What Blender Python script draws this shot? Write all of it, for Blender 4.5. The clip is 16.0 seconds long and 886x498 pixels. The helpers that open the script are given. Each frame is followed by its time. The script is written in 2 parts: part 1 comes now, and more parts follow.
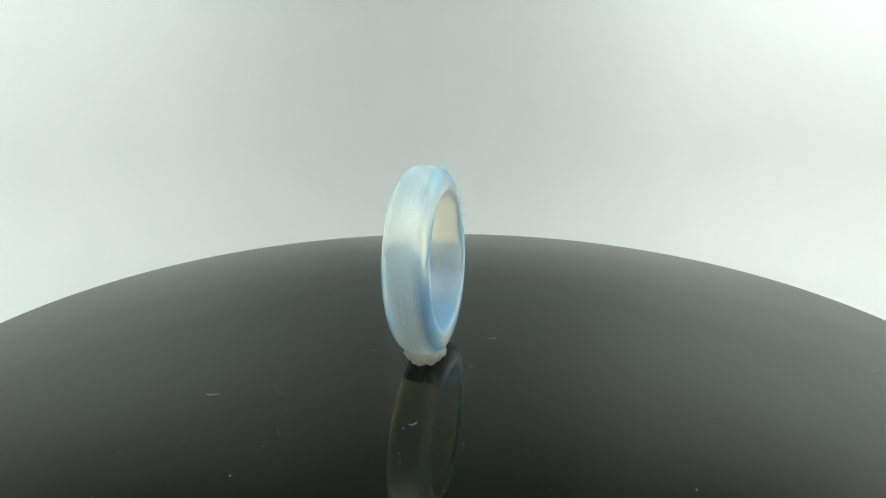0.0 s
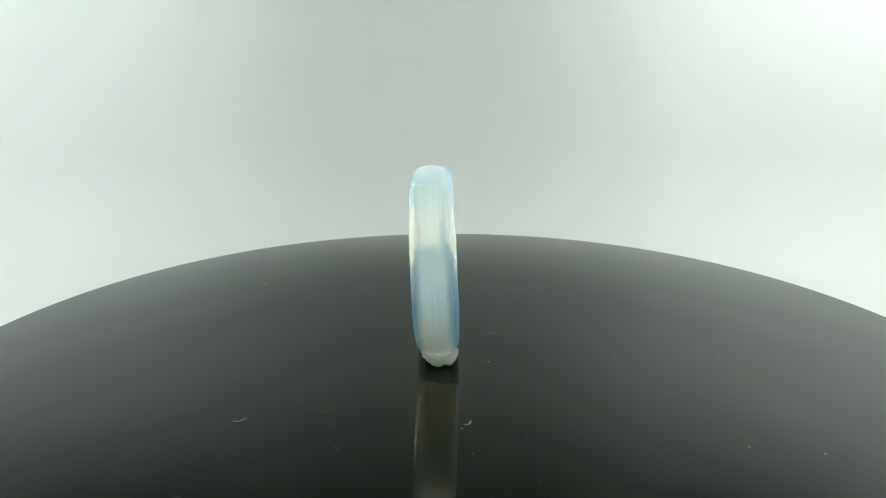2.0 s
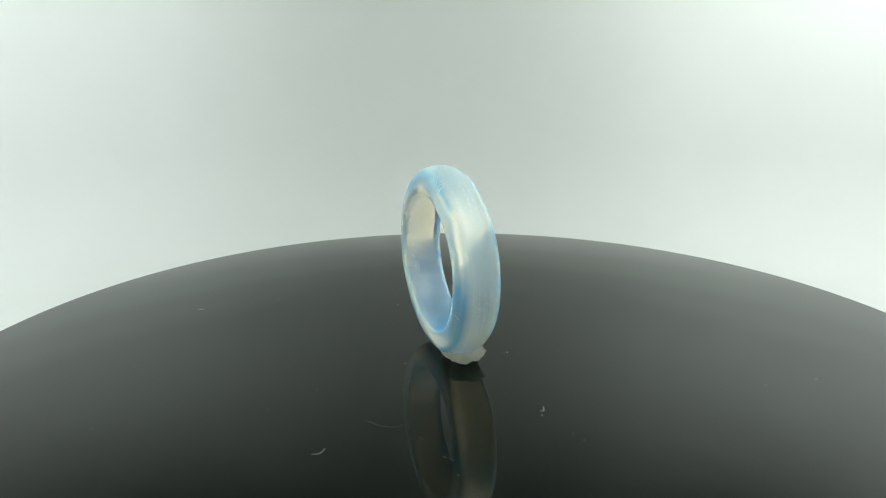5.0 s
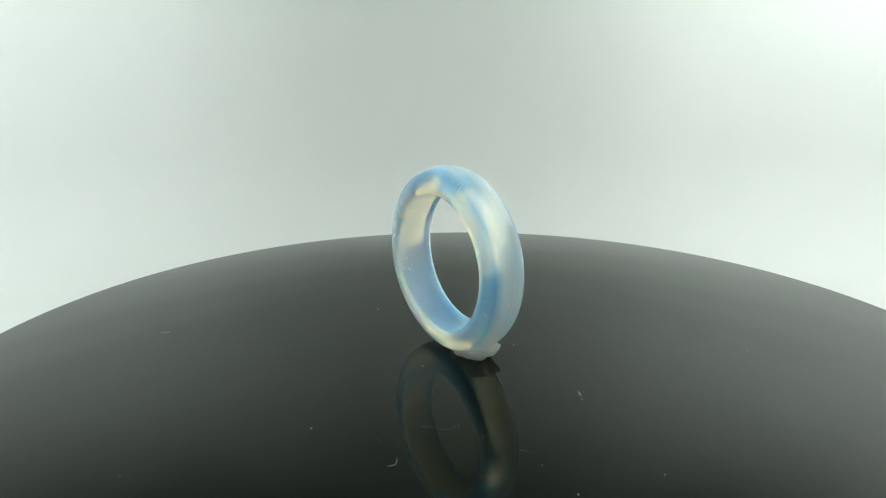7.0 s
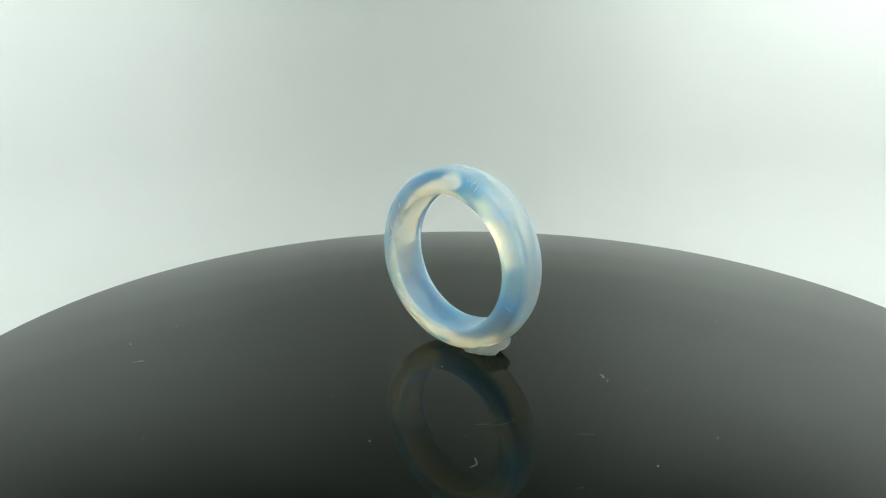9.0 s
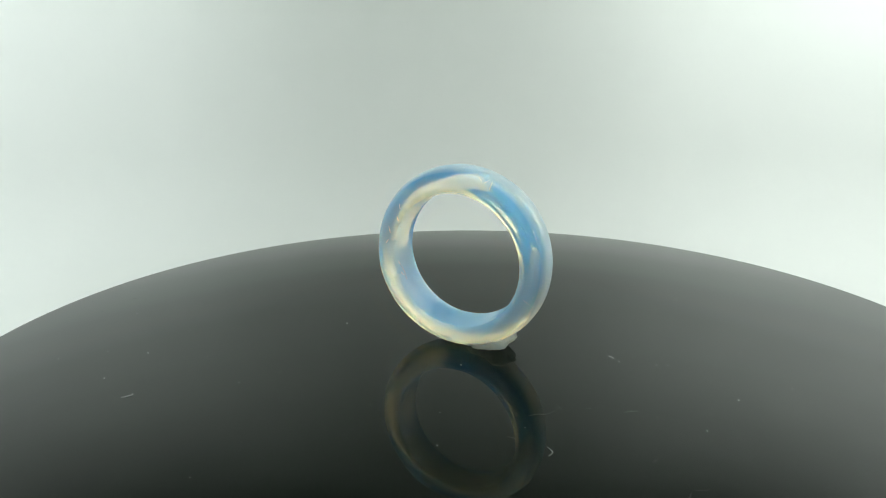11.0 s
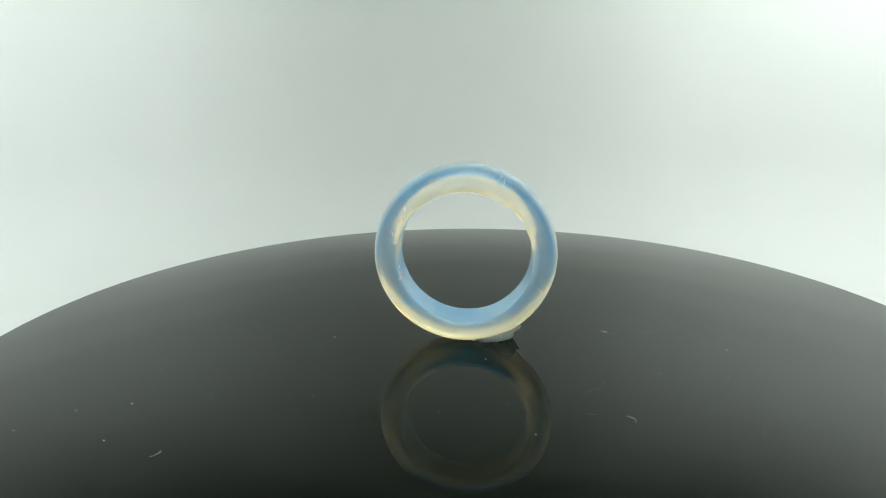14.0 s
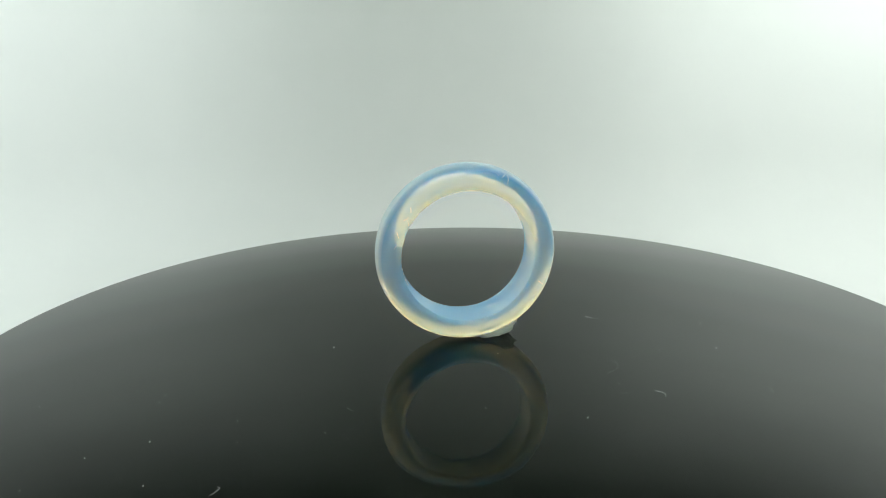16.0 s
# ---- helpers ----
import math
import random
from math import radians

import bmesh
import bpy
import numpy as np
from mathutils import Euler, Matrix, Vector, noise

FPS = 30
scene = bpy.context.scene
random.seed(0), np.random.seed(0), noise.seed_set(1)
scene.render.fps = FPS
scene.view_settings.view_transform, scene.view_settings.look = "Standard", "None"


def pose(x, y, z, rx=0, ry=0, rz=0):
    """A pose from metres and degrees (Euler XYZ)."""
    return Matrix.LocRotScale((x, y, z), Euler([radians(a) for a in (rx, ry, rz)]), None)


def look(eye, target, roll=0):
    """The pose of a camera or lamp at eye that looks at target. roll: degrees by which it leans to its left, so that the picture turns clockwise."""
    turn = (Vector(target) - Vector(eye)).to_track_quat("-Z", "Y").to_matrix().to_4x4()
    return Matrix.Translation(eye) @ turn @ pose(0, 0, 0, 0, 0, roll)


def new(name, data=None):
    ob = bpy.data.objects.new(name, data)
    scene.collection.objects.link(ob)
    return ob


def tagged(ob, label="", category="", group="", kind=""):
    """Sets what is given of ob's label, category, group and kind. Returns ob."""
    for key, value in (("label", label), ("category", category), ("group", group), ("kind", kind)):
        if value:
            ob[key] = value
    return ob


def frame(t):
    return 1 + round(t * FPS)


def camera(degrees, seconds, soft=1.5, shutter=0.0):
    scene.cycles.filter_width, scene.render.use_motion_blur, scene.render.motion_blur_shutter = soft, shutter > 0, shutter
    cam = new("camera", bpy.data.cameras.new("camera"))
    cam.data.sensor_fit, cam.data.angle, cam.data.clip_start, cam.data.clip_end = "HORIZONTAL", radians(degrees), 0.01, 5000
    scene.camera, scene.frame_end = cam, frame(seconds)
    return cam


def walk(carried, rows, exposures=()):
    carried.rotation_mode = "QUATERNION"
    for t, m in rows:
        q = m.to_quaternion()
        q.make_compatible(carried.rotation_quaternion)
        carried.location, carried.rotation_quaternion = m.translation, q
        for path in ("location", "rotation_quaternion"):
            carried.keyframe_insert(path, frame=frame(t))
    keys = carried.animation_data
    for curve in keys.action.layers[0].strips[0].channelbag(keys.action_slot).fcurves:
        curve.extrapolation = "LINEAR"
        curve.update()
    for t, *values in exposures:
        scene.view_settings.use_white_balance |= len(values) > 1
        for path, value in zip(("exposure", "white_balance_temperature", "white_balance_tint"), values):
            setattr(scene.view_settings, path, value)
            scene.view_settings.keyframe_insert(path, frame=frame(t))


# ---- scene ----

MM = 0.001
TURN = 7.0202          # degrees per second, counter-clockwise from above
EYE = (0.0, -0.07718, 0.03263)
YAW, DIP, LEAN = 0.4918, 14.9115, -0.3468

# ---- camera ----
cam = camera(71.06, 16.0, soft=1.1)
AHEAD = Vector((math.sin(radians(YAW)) * math.cos(radians(DIP)),
                math.cos(radians(YAW)) * math.cos(radians(DIP)),
                -math.sin(radians(DIP))))
VIEW = look(EYE, Vector(EYE) + AHEAD, LEAN)
walk(cam, [(0, VIEW), (16, VIEW)])

# ---- light ----
DESK = -0.100          # height of the cloth floor below the platter's top
scene.view_settings.exposure = 0.0


def area_lamp(name, eye, target, size_x, size_y, watts, colour, spread=180):
    data = bpy.data.lights.new(name, "AREA")
    data.shape, data.size, data.size_y = "RECTANGLE", size_x, size_y
    data.energy, data.color, data.spread = watts, colour, radians(spread)
    ob = new(name, data)
    ob.matrix_world = look(eye, target)
    return ob


# soft lamps inside the white tent: two face its sides, one hangs overhead, in front
area_lamp("side_light", (0.29, 0.12, 0.25), (0.39, 0.30, 0.13), 0.10, 0.12, 0.56, (0.925, 1.0, 0.965), 150)
area_lamp("side_light", (-0.32, 0.11, 0.17), (-0.385, 0.29, 0.06), 0.10, 0.12, 0.33, (0.90, 0.99, 0.985), 150)
# three added fill strips brighten the back wall and corners the platter reflects
area_lamp("wall_fill_strip", (0.0, 0.28, 0.22), (0.0, 0.40, 0.20), 0.60, 0.03, 0.085, (0.86, 1.0, 0.90), 120)
area_lamp("wall_fill_strip", (0.19, 0.19, 0.28), (0.31, 0.32, 0.21), 0.24, 0.03, 0.15, (0.90, 1.0, 0.94), 120)
area_lamp("wall_fill_strip", (-0.19, 0.19, 0.28), (-0.31, 0.32, 0.21), 0.24, 0.03, 0.10, (0.90, 1.0, 0.96), 120)
area_lamp("overhead_light", (0.0, -0.12, 0.36), (0.0, 0.06, -0.03), 0.66, 0.44, 0.60, (0.87, 1.0, 0.91), 80)

world = bpy.data.worlds.new("room_dusk")
world.use_nodes = True
world.node_tree.nodes["Background"].inputs[0].default_value = (0.02, 0.02, 0.02, 1)
scene.world = world


# ---- materials ----
def material(name):
    m = bpy.data.materials.new(name)
    m.use_nodes = True
    t = m.node_tree
    return m, t, t.nodes["Principled BSDF"]


def node(t, kind, links=(), **values):
    n = t.nodes.new(kind)
    for key, v in values.items():
        n.inputs[key].default_value = v
    for name, src in links:
        t.links.new(src, n.inputs[name])
    return n


def ramp(t, src, stops):
    n = t.nodes.new("ShaderNodeValToRGB")
    n.color_ramp.elements[0].position, n.color_ramp.elements[0].color = stops[0]
    n.color_ramp.elements[1].position, n.color_ramp.elements[1].color = stops[-1]
    for p, c in stops[1:-1]:
        n.color_ramp.elements.new(p).color = c
    t.links.new(src, n.inputs[0])
    return n.outputs[0]


def grey(v):
    return (v, v, v, 1)


def paper_material():
    m, t, b = material("white_paper")
    geo = t.nodes.new("ShaderNodeTexCoord").outputs["Object"]
    broad = node(t, "ShaderNodeTexNoise", [("Vector", geo)], Scale=26.0, Detail=4.0, Roughness=0.55)
    fine = node(t, "ShaderNodeTexNoise", [("Vector", geo)], Scale=160.0, Detail=6.0, Roughness=0.65)
    c = ramp(t, broad.outputs[0], [(0.3, (0.803, 0.812, 0.797, 1)), (0.7, (0.817, 0.823, 0.808, 1))])
    t.links.new(c, b.inputs["Base Color"])
    b.inputs["Roughness"].default_value = 0.85
    crease = node(t, "ShaderNodeBump", [("Height", broad.outputs[0])], Strength=0.010, Distance=0.012)
    grain = node(t, "ShaderNodeBump", [("Height", fine.outputs[0]), ("Normal", crease.outputs[0])], Strength=0.12, Distance=0.0006)
    t.links.new(grain.outputs[0], b.inputs["Normal"])
    return m


def acrylic_material():
    m, t, b = material("black_gloss_acrylic")
    geo = t.nodes.new("ShaderNodeTexCoord").outputs["Object"]
    broad = node(t, "ShaderNodeTexNoise", [("Vector", geo)], Scale=55.0, Detail=4.0, Roughness=0.6)
    fine = node(t, "ShaderNodeTexNoise", [("Vector", geo)], Scale=2600.0, Detail=3.0, Roughness=0.6)
    c = ramp(t, broad.outputs[0], [(0.3, (0.0012, 0.0022, 0.0012, 1)), (0.75, (0.0020, 0.0034, 0.0018, 1))])
    t.links.new(c, b.inputs["Base Color"])
    r = ramp(t, broad.outputs[0], [(0.3, grey(0.035)), (0.8, grey(0.06))])
    t.links.new(r, b.inputs["Roughness"])
    b.inputs["IOR"].default_value = 1.27
    b.inputs["Specular Tint"].default_value = (0.92, 1.0, 0.90, 1)
    bump = node(t, "ShaderNodeBump", [("Height", fine.outputs[0])], Strength=0.012, Distance=0.00005)
    t.links.new(bump.outputs[0], b.inputs["Normal"])
    return m


def opal_material():
    """Milky opal glass: scatters blue, lets warm light through."""
    m, t, b = material("opal_glass")
    uv = t.nodes.new("ShaderNodeUVMap").outputs[0]
    ob = t.nodes.new("ShaderNodeTexCoord").outputs["Object"]
    # fine polishing lines that run round the band, broken up into pits
    stretch = node(t, "ShaderNodeMapping", [("Vector", uv)])
    stretch.inputs["Scale"].default_value = (130, 2200, 1)
    lines = node(t, "ShaderNodeTexNoise", [("Vector", stretch.outputs[0])], Scale=1.0, Detail=3.0, Roughness=0.6)
    pits = node(t, "ShaderNodeTexNoise", [("Vector", ob)], Scale=5000.0, Detail=3.0, Roughness=0.6)
    patch = node(t, "ShaderNodeTexNoise", [("Vector", ob)], Scale=170.0, Detail=2.0, Roughness=0.5)
    spot = ramp(t, patch.outputs[0], [(0.42, grey(0.0)), (0.62, grey(1.0))])
    across = node(t, "ShaderNodeSeparateXYZ", [("Vector", uv)]).outputs[1]
    wide = node(t, "ShaderNodeMath", [(0, across)])
    wide.operation = "MULTIPLY"
    wide.inputs[1].default_value = 60.0
    outside = ramp(t, wide.outputs[0], [(0.14, grey(0.0)), (0.24, grey(1.0)), (0.45, grey(1.0)), (0.55, grey(0.0))])
    keep = node(t, "ShaderNodeMath", [(0, spot), (1, outside)])
    keep.operation = "MULTIPLY"
    where = keep.outputs[0]
    both = node(t, "ShaderNodeMath", [(0, lines.outputs[0]), (1, pits.outputs[0])])
    both.operation = "ADD"
    rough = node(t, "ShaderNodeMath", [(0, both.outputs[0]), (1, where)])
    rough.operation = "MULTIPLY"
    bump = node(t, "ShaderNodeBump", [("Height", rough.outputs[0])], Strength=0.6, Distance=0.00009)
    tint = ramp(t, wide.outputs[0], [(0.12, (0.97, 0.73, 0.36, 1)), (0.24, (0.58, 0.49, 0.33, 1)), (0.45, (0.58, 0.49, 0.33, 1)),
                                     (0.57, (0.98, 0.75, 0.36, 1)), (0.69, (0.98, 0.75, 0.36, 1)), (0.73, (0.78, 0.65, 0.42, 1))])
    t.links.new(tint, b.inputs["Base Color"])
    b.inputs["Transmission Weight"].default_value = 1.0
    b.inputs["IOR"].default_value = 1.55
    # the worn outside of the band is frosted, its flanks and inside are polished
    base = node(t, "ShaderNodeMath", [(0, outside)])
    base.operation = "MULTIPLY"
    base.inputs[1].default_value = 0.055
    matt = node(t, "ShaderNodeMath", [(0, where), (2, base.outputs[0])])
    matt.operation = "MULTIPLY_ADD"
    matt.inputs[1].default_value = 0.15
    t.links.new(matt.outputs[0], b.inputs["Roughness"])
    t.links.new(bump.outputs[0], b.inputs["Normal"])
    cloud = node(t, "ShaderNodeTexNoise", [("Vector", ob)], Scale=120.0, Detail=2.0, Roughness=0.5)
    blue = ramp(t, cloud.outputs[0], [(0.35, (0.055, 0.30, 0.655, 1)), (0.65, (0.09, 0.325, 0.675, 1))])
    frost = node(t, "ShaderNodeMath", [(0, outside)])
    frost.operation = "MULTIPLY"
    frost.inputs[1].default_value = 0.75
    blue = node(t, "ShaderNodeMixRGB", [("Fac", frost.outputs[0]), ("Color1", blue)], Color2=(0.37, 0.47, 0.56, 1)).outputs[0]
    # whitish wear in broken lines along the band
    dots = ramp(t, pits.outputs[0], [(0.47, grey(0.0)), (0.56, grey(1.0))])
    rows = ramp(t, lines.outputs[0], [(0.42, grey(0.0)), (0.58, grey(1.0))])
    worn = node(t, "ShaderNodeMath", [(0, dots), (1, rows)])
    worn.operation = "MULTIPLY"
    spots = node(t, "ShaderNodeMath", [(0, worn.outputs[0]), (1, where)])
    spots.operation = "MULTIPLY"
    c = node(t, "ShaderNodeMixRGB", [("Fac", spots.outputs[0]), ("Color1", blue)], Color2=(0.50, 0.57, 0.68, 1)).outputs[0]
    haze = node(t, "ShaderNodeSubsurfaceScattering", [("Color", c), ("Normal", bump.outputs[0])], Scale=0.004)
    haze.inputs["Radius"].default_value = (1.0, 0.9, 0.8)
    film = node(t, "ShaderNodeBsdfDiffuse", [("Color", c), ("Normal", bump.outputs[0])])
    # light that comes through from behind is warm, light thrown back is blue
    warm = ramp(t, outside, [(0.0, (0.11, 0.10, 0.075, 1)), (1.0, (0.66, 0.58, 0.45, 1))])
    glow = node(t, "ShaderNodeBsdfTranslucent", [("Color", warm), ("Normal", bump.outputs[0])])
    milk = t.nodes.new("ShaderNodeMixShader")
    milk.inputs[0].default_value = 0.35
    t.links.new(haze.outputs[0], milk.inputs[1])
    t.links.new(film.outputs[0], milk.inputs[2])
    scatter = t.nodes.new("ShaderNodeMixShader")
    scatter.inputs[0].default_value = 0.4
    t.links.new(milk.outputs[0], scatter.inputs[1])
    t.links.new(glow.outputs[0], scatter.inputs[2])
    mix = t.nodes.new("ShaderNodeAddShader")
    t.links.new(b.outputs[0], mix.inputs[0])
    t.links.new(scatter.outputs[0], mix.inputs[1])
    t.links.new(mix.outputs[0], t.nodes["Material Output"].inputs["Surface"])
    return m


def wax_material():
    m, t, b = material("clear_wax_putty")
    ob = t.nodes.new("ShaderNodeTexCoord").outputs["Object"]
    lump = node(t, "ShaderNodeTexNoise", [("Vector", ob)], Scale=900.0, Detail=4.0, Roughness=0.6)
    c = ramp(t, lump.outputs[0], [(0.3, (0.88, 0.91, 0.90, 1)), (0.7, (0.95, 0.97, 0.96, 1))])
    t.links.new(c, b.inputs["Base Color"])
    b.inputs["Transmission Weight"].default_value = 0.2
    b.inputs["Subsurface Weight"].default_value = 1.0
    b.inputs["Subsurface Scale"].default_value = 0.003
    b.inputs["Subsurface Radius"].default_value = (1.0, 1.0, 1.0)
    b.inputs["Roughness"].default_value = 0.32
    b.inputs["IOR"].default_value = 1.42
    bump = node(t, "ShaderNodeBump", [("Height", lump.outputs[0])], Strength=0.8, Distance=0.0004)
    t.links.new(bump.outputs[0], b.inputs["Normal"])
    glow = node(t, "ShaderNodeBsdfTranslucent", [("Color", c), ("Normal", bump.outputs[0])])
    mix = t.nodes.new("ShaderNodeMixShader")
    mix.inputs[0].default_value = 0.45
    t.links.new(b.outputs[0], mix.inputs[1])
    t.links.new(glow.outputs[0], mix.inputs[2])
    t.links.new(mix.outputs[0], t.nodes["Material Output"].inputs["Surface"])
    return m


def lint_material(name, low, high):
    m, t, b = material(name)
    info = t.nodes.new("ShaderNodeObjectInfo").outputs["Random"]
    c = ramp(t, info, [(0.0, grey(low)), (1.0, grey(high))])
    t.links.new(c, b.inputs["Base Color"])
    b.inputs["Roughness"].default_value = 0.8
    return m


PAPER, ACRYLIC, OPAL, WAX = paper_material(), acrylic_material(), opal_material(), wax_material()
LINT, GREY_LINT, DARK_PIT = lint_material("white_lint", 0.3, 0.65), lint_material("grey_lint", 0.10, 0.24), lint_material("dark_pit", 0.04, 0.09)

# ---- building helpers ----
def finish(bm, name, mat, smooth=True):
    mesh = bpy.data.meshes.new(name)
    bm.normal_update()
    bm.to_mesh(mesh)
    bm.free()
    mesh.materials.append(mat)
    if smooth:
        for f in mesh.polygons:
            f.use_smooth = True
    return mesh


def part(name, bm, mat, parent, label="", smooth=True):
    ob = new(name, finish(bm, name, mat, smooth))
    ob.parent = parent
    return tagged(ob, label)


def box(bm, x0, y0, z0, x1, y1, z1):
    made = bmesh.ops.create_cube(bm, size=1.0)["verts"]
    for v in made:
        v.co = ((x0 + x1) / 2 + v.co.x * (x1 - x0), (y0 + y1) / 2 + v.co.y * (y1 - y0), (z0 + z1) / 2 + v.co.z * (z1 - z0))


def lathe(bm, profile, steps, centre=(0, 0), close=False):
    """Turn (radius, z) pairs round z; the ends at radius 0 become points."""
    rings = []
    for r, z in profile:
        if r == 0:
            rings.append([bm.verts.new((centre[0], centre[1], z))])
        else:
            rings.append([bm.verts.new((centre[0] + r * math.cos(a), centre[1] + r * math.sin(a), z))
                          for a in (2 * math.pi * i / steps for i in range(steps))])
    for a, b in zip(rings, rings[1:]):
        for i in range(steps):
            j = (i + 1) % steps
            if len(a) == 1:
                bm.faces.new((a[0], b[i], b[j]))
            elif len(b) == 1:
                bm.faces.new((a[i], b[0], a[j]))
            else:
                bm.faces.new((a[i], b[i], b[j], a[j]))
    bmesh.ops.recalc_face_normals(bm, faces=bm.faces[:])


# ---- the setting ----
def backdrop():
    """A white tent: its cloth is bent round the corners and runs down into the floor."""
    half, back, front, bend, fillet, top = 0.42, 0.40, -0.30, 0.24, 0.08, 0.50
    foot = []
    for cx, cy, a0 in ((-half + bend, back - bend, 180), (half - bend, back - bend, 90), (half - bend, front + bend, 0), (-half + bend, front + bend, -90)):
        for i in range(15):
            a = radians(a0 - i * 90 / 14)
            foot.append((cx + bend * math.cos(a), cy + bend * math.sin(a), math.cos(a), math.sin(a)))
    profile = [(fillet + 0.04, 0.0)]
    for i in range(13):
        a = i * math.pi / 24
        profile.append((fillet * (1 - math.sin(a)), fillet * (1 - math.cos(a))))
    profile += [(0.0, 0.17), (0.0, 0.28), (0.0, 0.39), (0.0, top)]
    bm = bmesh.new()
    grid = []
    for x, y, nx, ny in foot:
        grid.append([bm.verts.new((x - nx * d, y - ny * d, DESK + z)) for d, z in profile])
    for a, b in zip(grid, grid[1:] + grid[:1]):
        for k in range(len(profile) - 1):
            bm.faces.new((a[k], b[k], b[k + 1], a[k + 1]))
    bm.faces.new([g[0] for g in grid])
    bmesh.ops.recalc_face_normals(bm, faces=bm.faces[:])
    ob = new("backdrop", finish(bm, "backdrop", PAPER))
    solid = ob.modifiers.new("thickness", "SOLIDIFY")
    solid.thickness, solid.offset = 0.0006, 0
    tagged(ob, "plain white cloth sweep curved up behind the turntable", "backdrop", kind="structure")
    bm = bmesh.new()
    box(bm, -half - 0.01, front - 0.01, DESK + top + 0.001, half + 0.01, back + 0.01, DESK + top + 0.004)
    tagged(new("ceiling", finish(bm, "ceiling", PAPER, False)), "plain white cloth roof of the tent", "ceiling", kind="structure")


# ---- the turntable and what lies on it ----
def turntable():
    thing = tagged(new("turntable"), "round glossy black turntable with scattered lint on its top", "turntable")
    c = (0.86 * MM, -4.07 * MM)
    r = 64 * MM
    bm = bmesh.new()
    lathe(bm, [(0, 0), (r * 0.5, 0), (r - 0.6 * MM, 0), (r - 0.25 * MM, -0.08 * MM), (r - 0.06 * MM, -0.3 * MM), (r, -0.7 * MM),
               (r, -7 * MM), (r - 0.5 * MM, -7.6 * MM), (0, -7.6 * MM)], 256, c)
    part("platter", bm, ACRYLIC, thing, "glossy black acrylic disc")
    bm = bmesh.new()
    lathe(bm, [(0, -7.6 * MM), (50 * MM, -7.6 * MM), (52 * MM, -9 * MM), (54 * MM, -94 * MM), (56 * MM, -97 * MM), (56 * MM, DESK), (0, DESK)], 128, c)
    part("base", bm, ACRYLIC, thing)
    return thing


def lint_fibre(table, points, thick, mat):
    """A curled white thread that lies on the platter, through points in mm."""
    pts = [Vector((x * MM, y * MM, thick * MM)) for x, y in points]
    path = []
    for i in range(len(pts) - 1):
        a, b, c, d = pts[max(i - 1, 0)], pts[i], pts[i + 1], pts[min(i + 2, len(pts) - 1)]
        for k in range(5):
            u = k / 5
            path.append(0.5 * (2 * b + (c - a) * u + (2 * a - 5 * b + 4 * c - d) * u * u + (3 * b - a - 3 * c + d) * u ** 3))
    path.append(pts[-1])
    bm = bmesh.new()
    rings = []
    n = len(path) - 1
    for i, p in enumerate(path):
        along = (path[min(i + 1, n)] - path[max(i - 1, 0)]).normalized()
        side = along.cross(Vector((0, 0, 1)))
        w = thick * MM * (0.5 + 0.5 * math.sin(math.pi * (0.1 + 0.8 * i / n))) * random.uniform(0.7, 1.2)
        lift = Vector((0, 0, random.uniform(0, 0.05) * MM))
        jit = side * random.uniform(-0.04, 0.04) * MM
        rings.append([bm.verts.new(p + lift + jit + side * w * math.cos(a) + Vector((0, 0, w * math.sin(a))))
                      for a in (2 * math.pi * k / 5 for k in range(5))])
    for a, b in zip(rings, rings[1:]):
        for k in range(5):
            bm.faces.new((a[k], a[(k + 1) % 5], b[(k + 1) % 5], b[k]))
    bm.faces.new(rings[0]), bm.faces.new(rings[-1])
    bmesh.ops.recalc_face_normals(bm, faces=bm.faces[:])
    part("lint_fibre", bm, mat, table)


def dust_speck(table, x, y, size):
    bm = bmesh.new()
    bmesh.ops.create_icosphere(bm, subdivisions=1, radius=size * MM)
    for v in bm.verts:
        v.co *= random.uniform(0.65, 1.25)
        v.co.z *= 0.6
    low = min(v.co.z for v in bm.verts)
    for v in bm.verts:
        v.co += Vector((x * MM, y * MM, -low))
    part("dust_speck", bm, LINT, table)


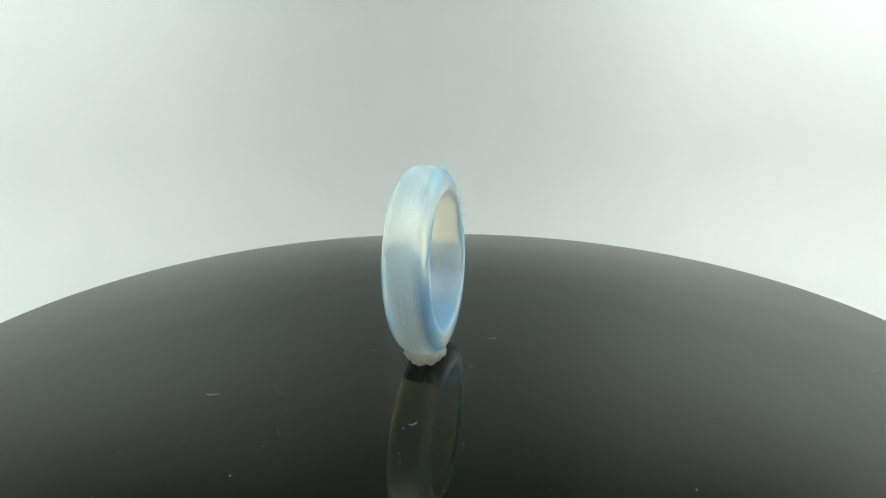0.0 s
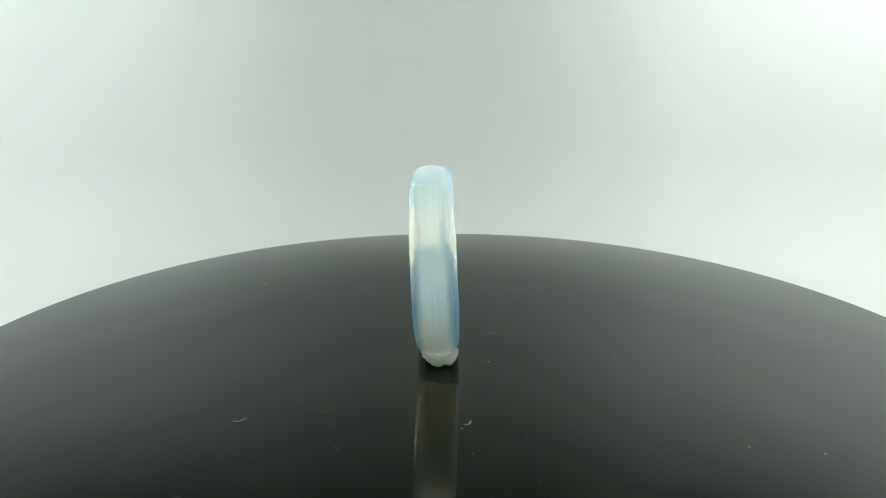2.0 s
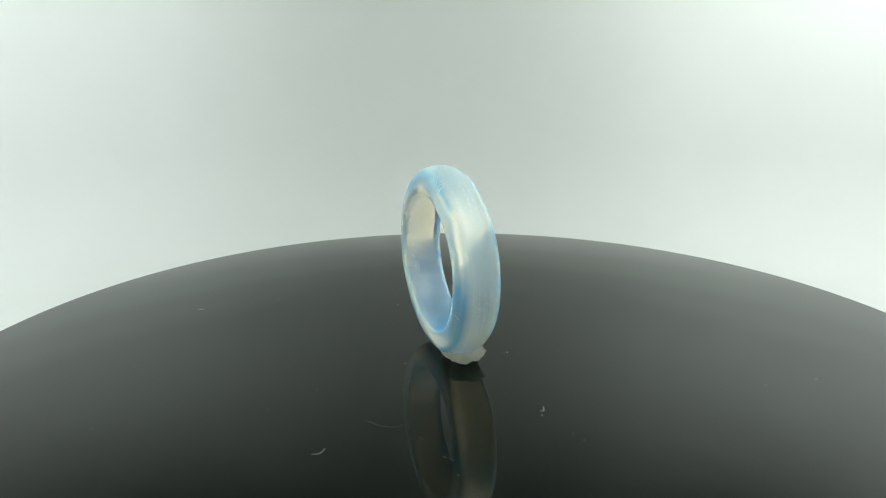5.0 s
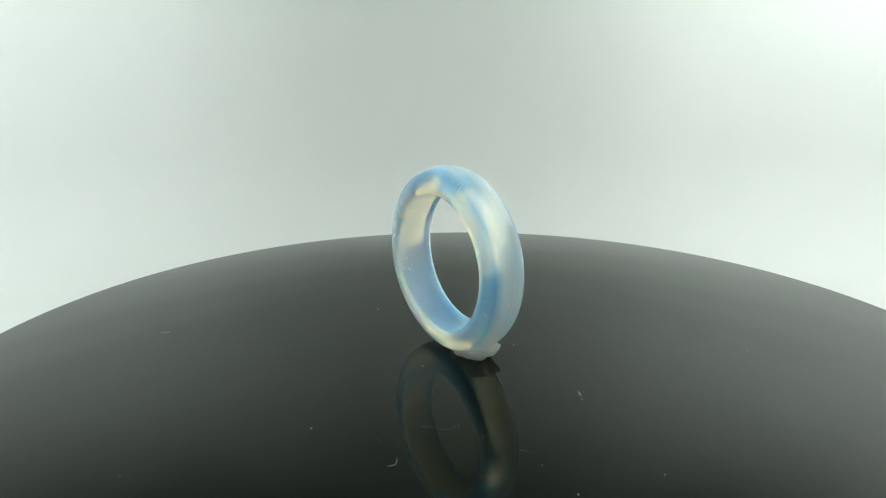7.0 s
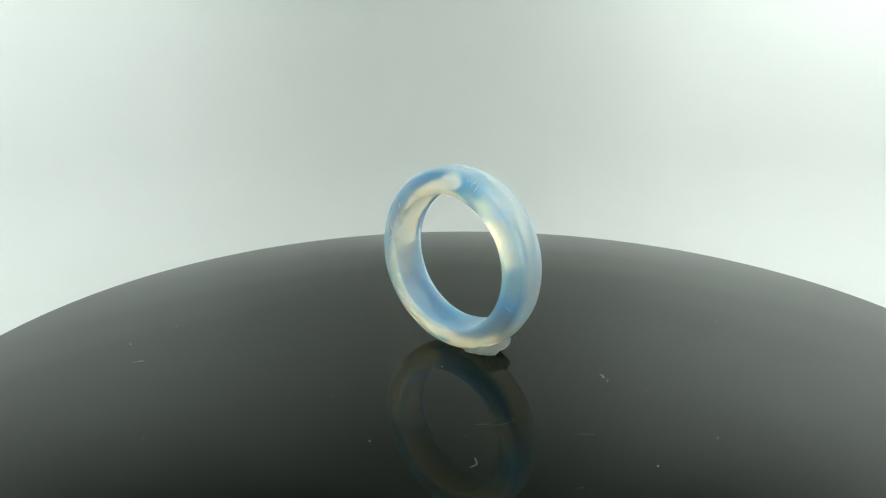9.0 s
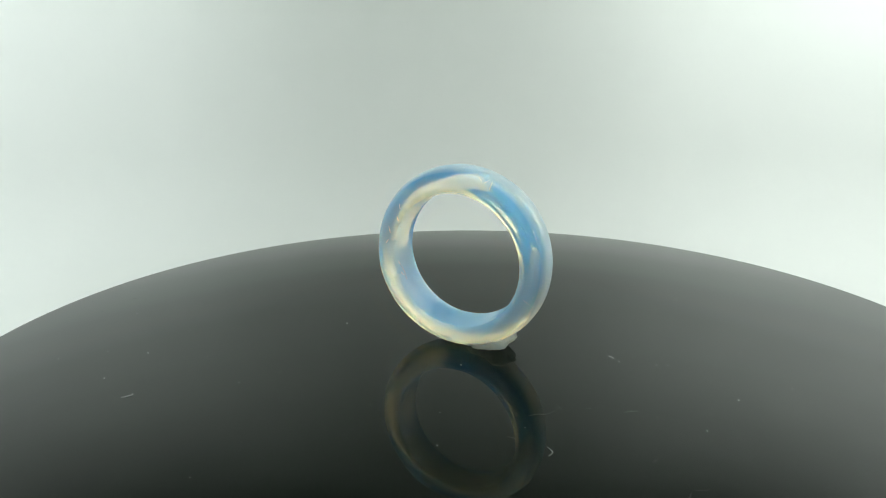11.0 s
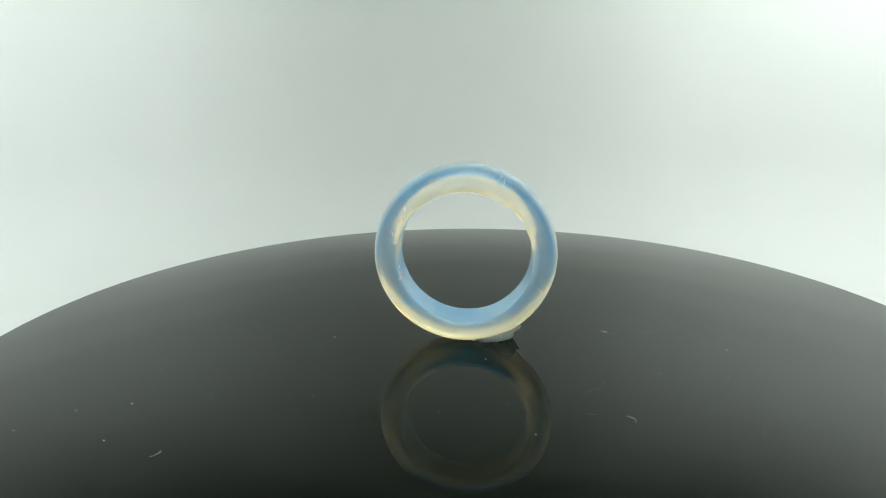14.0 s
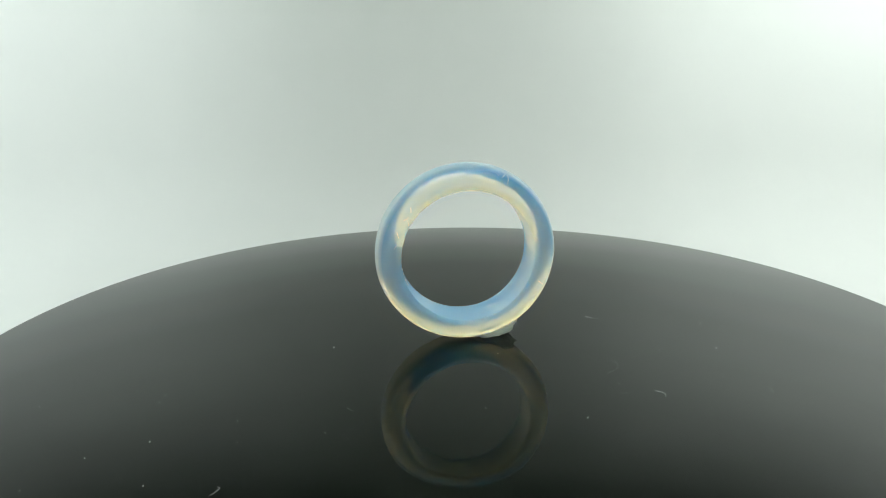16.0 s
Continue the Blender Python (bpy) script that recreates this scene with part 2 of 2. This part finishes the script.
def lint(table):
    for line in (((-25.3, -15.8), (-24.7, -16.1), (-24.2, -15.9), (-23.9, -15.6)),
                 ((-23.2, -12.9), (-22.9, -12.3), (-22.7, -11.8)), ((-18.4, -13.6), (-18.0, -14.2), (-17.8, -14.6)),
                 ((-16.5, -16.8), (-16.0, -16.3), (-15.6, -16.1)),
                 ((-15.9, -23.0), (-15.6, -23.6), (-15.3, -24.3)), ((-29.4, -26.9), (-28.9, -27.2), (-28.3, -27.5)),
                 ((6.5, -1.0), (6.8, -0.87), (7.2, -0.85), (7.6, -0.9)), ((24.0, -15.5), (24.3, -15.3), (24.6, -15.0)),
                 ((-23.3, 30.0), (-23.0, 29.5), (-22.6, 29.2), (-22.3, 29.4)),
                 ((-3.1, -22.4), (-2.6, -22.5), (-2.4, -22.2), (-2.2, -21.9)), ((6.0, 51.4), (6.1, 51.0), (6.0, 50.7)),
                 ((6.3, 38.8), (6.5, 38.1)), ((-3.2, 33.7), (-2.9, 33.4)), ((-13.8, 16.0), (-14.3, 15.9), (-14.6, 15.6)),
                 ((1.8, 4.9), (2.5, 4.6), (3.0, 4.5)), ((-16.0, -15.8), (-16.5, -16.3), (-17.7, -15.4), (-18.1, -14.3), (-18.5, -13.4)),
                 ((-15.9, -19.1), (-15.7, -19.8)), ((-27.7, -27.8), (-27.8, -28.4), (-27.5, -28.9)), ((13.7, -10.6), (13.9, -10.9)),
                 ((-8.2, -46.9), (-7.7, -46.8))):
        lint_fibre(table, line, 0.024 if len(line) == 4 else 0.007, LINT if len(line) == 4 else GREY_LINT)
    # x and y of single specks
    for x, y in ((-24.2, -25.0), (-18.0, -30.5), (-8.2, -4.6), (-19.6, -4.5), (15.6, -12.5), (32.1, -14.8), (51.1, -11.1), (21.3, -32.9),
                 (3.9, -9.4), (-34.6, 14.1), (-19.7, 2.9), (-25.6, -5.6), (-3.5, -23.1), (2.2, -25.9), (-3.7, -27.4), (-3.5, -28.7),
                 (0.4, -32.8), (3.6, -9.2), (-40.9, 1.0), (2.0, 13.7), (-4.5, 34.1), (27.2, -35.6), (-0.3, 45.8), (-0.8, 36.4),
                 (-12.5, 34.8), (-13.0, 40.2), (-19.7, 35.1), (-16.2, 44.6), (3.6, 26.4), (6.4, 22.8), (-11.9, 26.8), (-15.9, 27.2),
                 (-17.7, 19.2), (-16.4, -26.1), (-23.9, -25.3), (-28.4, -33.2), (-20.8, -13.3), (-10.9, -34.9), (-7.1, -41.2), (-33.3, 25.4)):
        dust_speck(table, x, y, random.choice((0.035, 0.045, 0.055, 0.075)))


# ---- the ring ----
R_OUT, R_IN, BAND = 11.64 * MM, 8.50 * MM, 5.2 * MM


def outer_radius(x):
    """The band's outside radius at x across its width."""
    c = max(-1.0, min(1.0, 2 * x / BAND))
    return R_IN + (R_OUT - R_IN) * math.sqrt(max(0.0, 1 - c * c)) ** 0.5


CHIPS = ((29, 1.6), (36, 1.1), (43, 2.0), (65, 1.5), (341, 1.4), (12, 1.0), (128, 1.2))   # degrees round the band, width
NICKS = (110, 113)


def ring():
    """The axis lies along x; the lowest point of the band is the origin."""
    steps, outer, inner = 480, 44, 16
    section = []
    for k in range(outer + 1):
        a = math.pi * k / outer
        section.append((BAND / 2 * math.cos(a), R_IN + (R_OUT - R_IN) * max(math.sin(a), 0.0) ** 0.5))
    section[0] = (BAND / 2 - 0.05 * MM, R_IN + 0.05 * MM)
    section[-1] = (-section[0][0], section[0][1])
    for k in range(1, inner):
        c = -1 + 2 * k / inner
        section.append((c * (BAND / 2 - 0.05 * MM), R_IN + 0.09 * MM * c ** 6 - 0.05 * MM))
    bm = bmesh.new()
    uv = bm.loops.layers.uv.new("UVMap")
    rows = []
    for i in range(steps):
        a = 2 * math.pi * i / steps
        row = []
        for x, r in section:
            p = Vector((x * 1000 * 0.25, math.cos(a) * 1.9, math.sin(a) * 1.9))
            r2 = r + (noise.noise(p) * 0.05 + noise.noise(p * 4) * 0.022 + noise.noise(p * 11) * 0.006) * MM
            side = max(0.0, -x / (BAND / 2))
            if r < R_IN + 0.25 * MM and side > 0.85:
                r2 += 0.13 * MM * max(max(0.0, 1 - abs(math.degrees(a) - c) / w) for c, w in CHIPS)
            elif r > R_IN + 0.8 * MM and side > 0.3:
                r2 -= 0.06 * MM * max(max(0.0, 1 - abs(math.degrees(a) - c) / 0.8) for c in NICKS)
            x2 = x * (1 + 0.025 * noise.noise(Vector((3.0, math.cos(a) * 1.5, math.sin(a) * 1.5))))
            row.append(bm.verts.new((x2, r2 * math.cos(a), R_OUT + r2 * math.sin(a))))
        rows.append(row)
    n = len(section)
    for i in range(steps):
        a, b = rows[i], rows[(i + 1) % steps]
        for k in range(n):
            j = (k + 1) % n
            f = bm.faces.new((a[k], b[k], b[j], a[j]))
            for loop, (u, v) in zip(f.loops, ((i, k), (i + 1, k), (i + 1, k + 1), (i, k + 1))):
                loop[uv].uv = (u * 2 * math.pi * R_OUT / steps, v * 0.26 * MM)
    bmesh.ops.recalc_face_normals(bm, faces=bm.faces[:])
    thing = tagged(new("ring", finish(bm, "ring", OPAL)), "milky blue opal glass finger ring standing upright", "ring")
    for turn, r0, r1, skew, wide in ((201, 9.7, 11.2, 3.0, 0.022), (198, 10.6, 11.1, -2.0, 0.022), (117, 10.4, 11.3, -1.5, 0.05), (112, 10.8, 11.3, 2.0, 0.045), (110, 10.8, 11.1, -3.0, 0.03),
                                     (31, 8.8, 9.2, 2.5, 0.022), (40, 9.4, 9.9, 3.0, 0.04), (36, 9.3, 9.6, -4.0, 0.03), (18, 9.2, 9.7, 4.0, 0.04), (12, 9.3, 9.55, -3.0, 0.03)):
        hairline(thing, turn, r0 * MM, r1 * MM, skew, wide * MM)
    for line, wide in ((((-1.12, -13.5), (-0.92, -16.0), (-0.80, -19.5), (-0.86, -23.0), (-1.0, -26.5)), 0.016),
                       (((-1.6, -8.5), (-1.45, -9.5), (-1.38, -11.0)), 0.014), (((-1.5, -18.5), (-1.35, -20.5), (-1.15, -21.5)), 0.014),
                       (((-0.3, -33.0), (-0.1, -37.5), (0.2, -42.0)), 0.010), (((-1.5, 1.0), (-1.2, 0.0)), 0.016)):
        scratch(thing, line, wide * MM, LINT)
    for line, wide in ((((-1.30, -12.0), (-1.18, -12.3)), 0.06), (((-1.95, 25.5), (-1.65, 23.5)), 0.035), (((-2.0, 41.0), (-1.85, 40.0)), 0.03),
                       (((-1.5, 32.0), (-1.42, 31.6)), 0.03)):
        scratch(thing, line, wide * MM, DARK_PIT, "pit")
    return thing


def scratch(thing, line, wide, mat, name="scratch"):
    """A fine mark on the inside of the band, through pairs of x in mm and degrees round the ring."""
    bm = bmesh.new()
    rows = []
    for i, (x, turn) in enumerate(line):
        a = radians(turn)
        w = wide * (0.55 if i in (0, len(line) - 1) else 1.0)
        row = []
        for d, r in ((-w, R_IN - 0.05 * MM), (0, R_IN - 0.05 * MM - w * 0.9), (w, R_IN - 0.05 * MM), (0, R_IN + 0.03 * MM)):
            row.append(bm.verts.new((x * MM + d * 0.8, r * math.cos(a + d * 0.6 / R_IN), R_OUT + r * math.sin(a + d * 0.6 / R_IN))))
        rows.append(row)
    for p, q in zip(rows, rows[1:]):
        for i in range(4):
            bm.faces.new((p[i], p[(i + 1) % 4], q[(i + 1) % 4], q[i]))
    bm.faces.new(rows[0]), bm.faces.new(rows[-1])
    bmesh.ops.recalc_face_normals(bm, faces=bm.faces[:])
    part(name, bm, mat, thing)


def hairline(thing, turn, r0, r1, skew, wide):
    """A fine crack up the polished flank, from one radius to another."""
    bm = bmesh.new()
    pairs = []
    for k in range(7):
        u = k / 6
        r = r0 + (r1 - r0) * u
        a = radians(turn + skew * u + random.uniform(-0.15, 0.15))
        w = wide * (1 - 0.7 * abs(2 * u - 1)) / r
        flat = ((r - R_IN) / (R_OUT - R_IN)) ** 2
        x = -BAND / 2 * math.sqrt(max(0.0, 1 - flat * flat)) - 0.03 * MM
        pairs.append([bm.verts.new((x + d, r * math.cos(a + e), R_OUT + r * math.sin(a + e))) for e, d in ((-w, 0), (w, 0), (w, 0.08 * MM), (-w, 0.08 * MM))])
    for p, q in zip(pairs, pairs[1:]):
        for i in range(4):
            bm.faces.new((p[i], p[(i + 1) % 4], q[(i + 1) % 4], q[i]))
    bm.faces.new(pairs[0]), bm.faces.new(pairs[-1])
    bmesh.ops.recalc_face_normals(bm, faces=bm.faces[:])
    part("crack", bm, LINT, thing, "fine white hairline crack")


def putty():
    """A pinch of clear wax between the ring's underside and the platter, in the ring's own space."""
    bm = bmesh.new()
    steps, layers = 72, 9
    loops = []
    for k in range(layers):
        h = k / (layers - 1)
        row = []
        for i in range(steps):
            a = 2 * math.pi * i / steps
            ca, sa = math.cos(a), math.sin(a)
            rough = 1 + 0.18 * noise.noise(Vector((ca * 2.2, sa * 2.2, h * 1.5))) + 0.10 * noise.noise(Vector((ca * 7, sa * 7, h * 3 + 5)))
            low = Vector((0.3 + 1.75 * ca * rough, -2.8 + 2.75 * sa * rough, 0))
            lip = 1 + 0.26 * max(0.0, -sa * 0.78 + ca * 0.62) ** 8 + 0.2 * max(0.0, -sa * 0.6 - ca * 0.8) ** 8
            high = Vector((0.3 + 2.15 * ca * rough * lip, -3.2 + 3.7 * sa * rough * lip, 0))
            e = h ** 0.75
            p = low.lerp(high, e)
            y = p.y * MM
            reach = max(outer_radius(p.x * MM), R_OUT - 0.6 * MM)
            under = R_OUT - math.sqrt(max(reach * reach - y * y, 0)) + 0.12 * MM
            z = min(max(under, 0.15 * MM), 1.75 * MM) * h
            row.append(bm.verts.new((p.x * MM, y, z)))
        loops.append(row)
    for a, b in zip(loops, loops[1:]):
        for i in range(steps):
            j = (i + 1) % steps
            bm.faces.new((a[i], a[j], b[j], b[i]))
    for row, turn in ((loops[0], -1), (loops[-1], 1)):
        mid = Vector((0, 0, 0))
        for v in row:
            mid += v.co / steps
        if turn > 0:
            mid.z = R_OUT - math.sqrt(R_OUT ** 2 - mid.y ** 2) + 0.15 * MM
        c = bm.verts.new(mid)
        for i in range(steps):
            bm.faces.new((row[i], row[(i + 1) % steps], c))
    bmesh.ops.recalc_face_normals(bm, faces=bm.faces[:])
    return tagged(new("putty", finish(bm, "putty", WAX)), "clear whitish wax putty pressed under the ring", "putty")


backdrop()
TABLE = turntable()
RING = ring()
PUTTY = putty()
lint(TABLE)

# poses at the start
TABLE_SET = pose(0, 0, 0, -0.174, 0.296, 0)
RING_TURN = pose(0, 0, 0, 0, -1.88, 0)
RING_TURN = pose(0, 0, 0, 0, 0, -14.4) @ RING_TURN
RING_SET = Matrix.Translation(Vector((-1.21 * MM, -3.36 * MM, 11.60 * MM)) - RING_TURN.to_3x3() @ Vector((0, 0, R_OUT))) @ RING_TURN


def motions():
    """The platter turns at an even pace and carries the ring and its putty."""
    for thing, start in ((TABLE, TABLE_SET), (RING, RING_SET), (PUTTY, RING_SET)):
        walk(thing, [(k / 2, pose(0, 0, 0, 0, 0, TURN * k / 2) @ start) for k in range(33)])


motions()
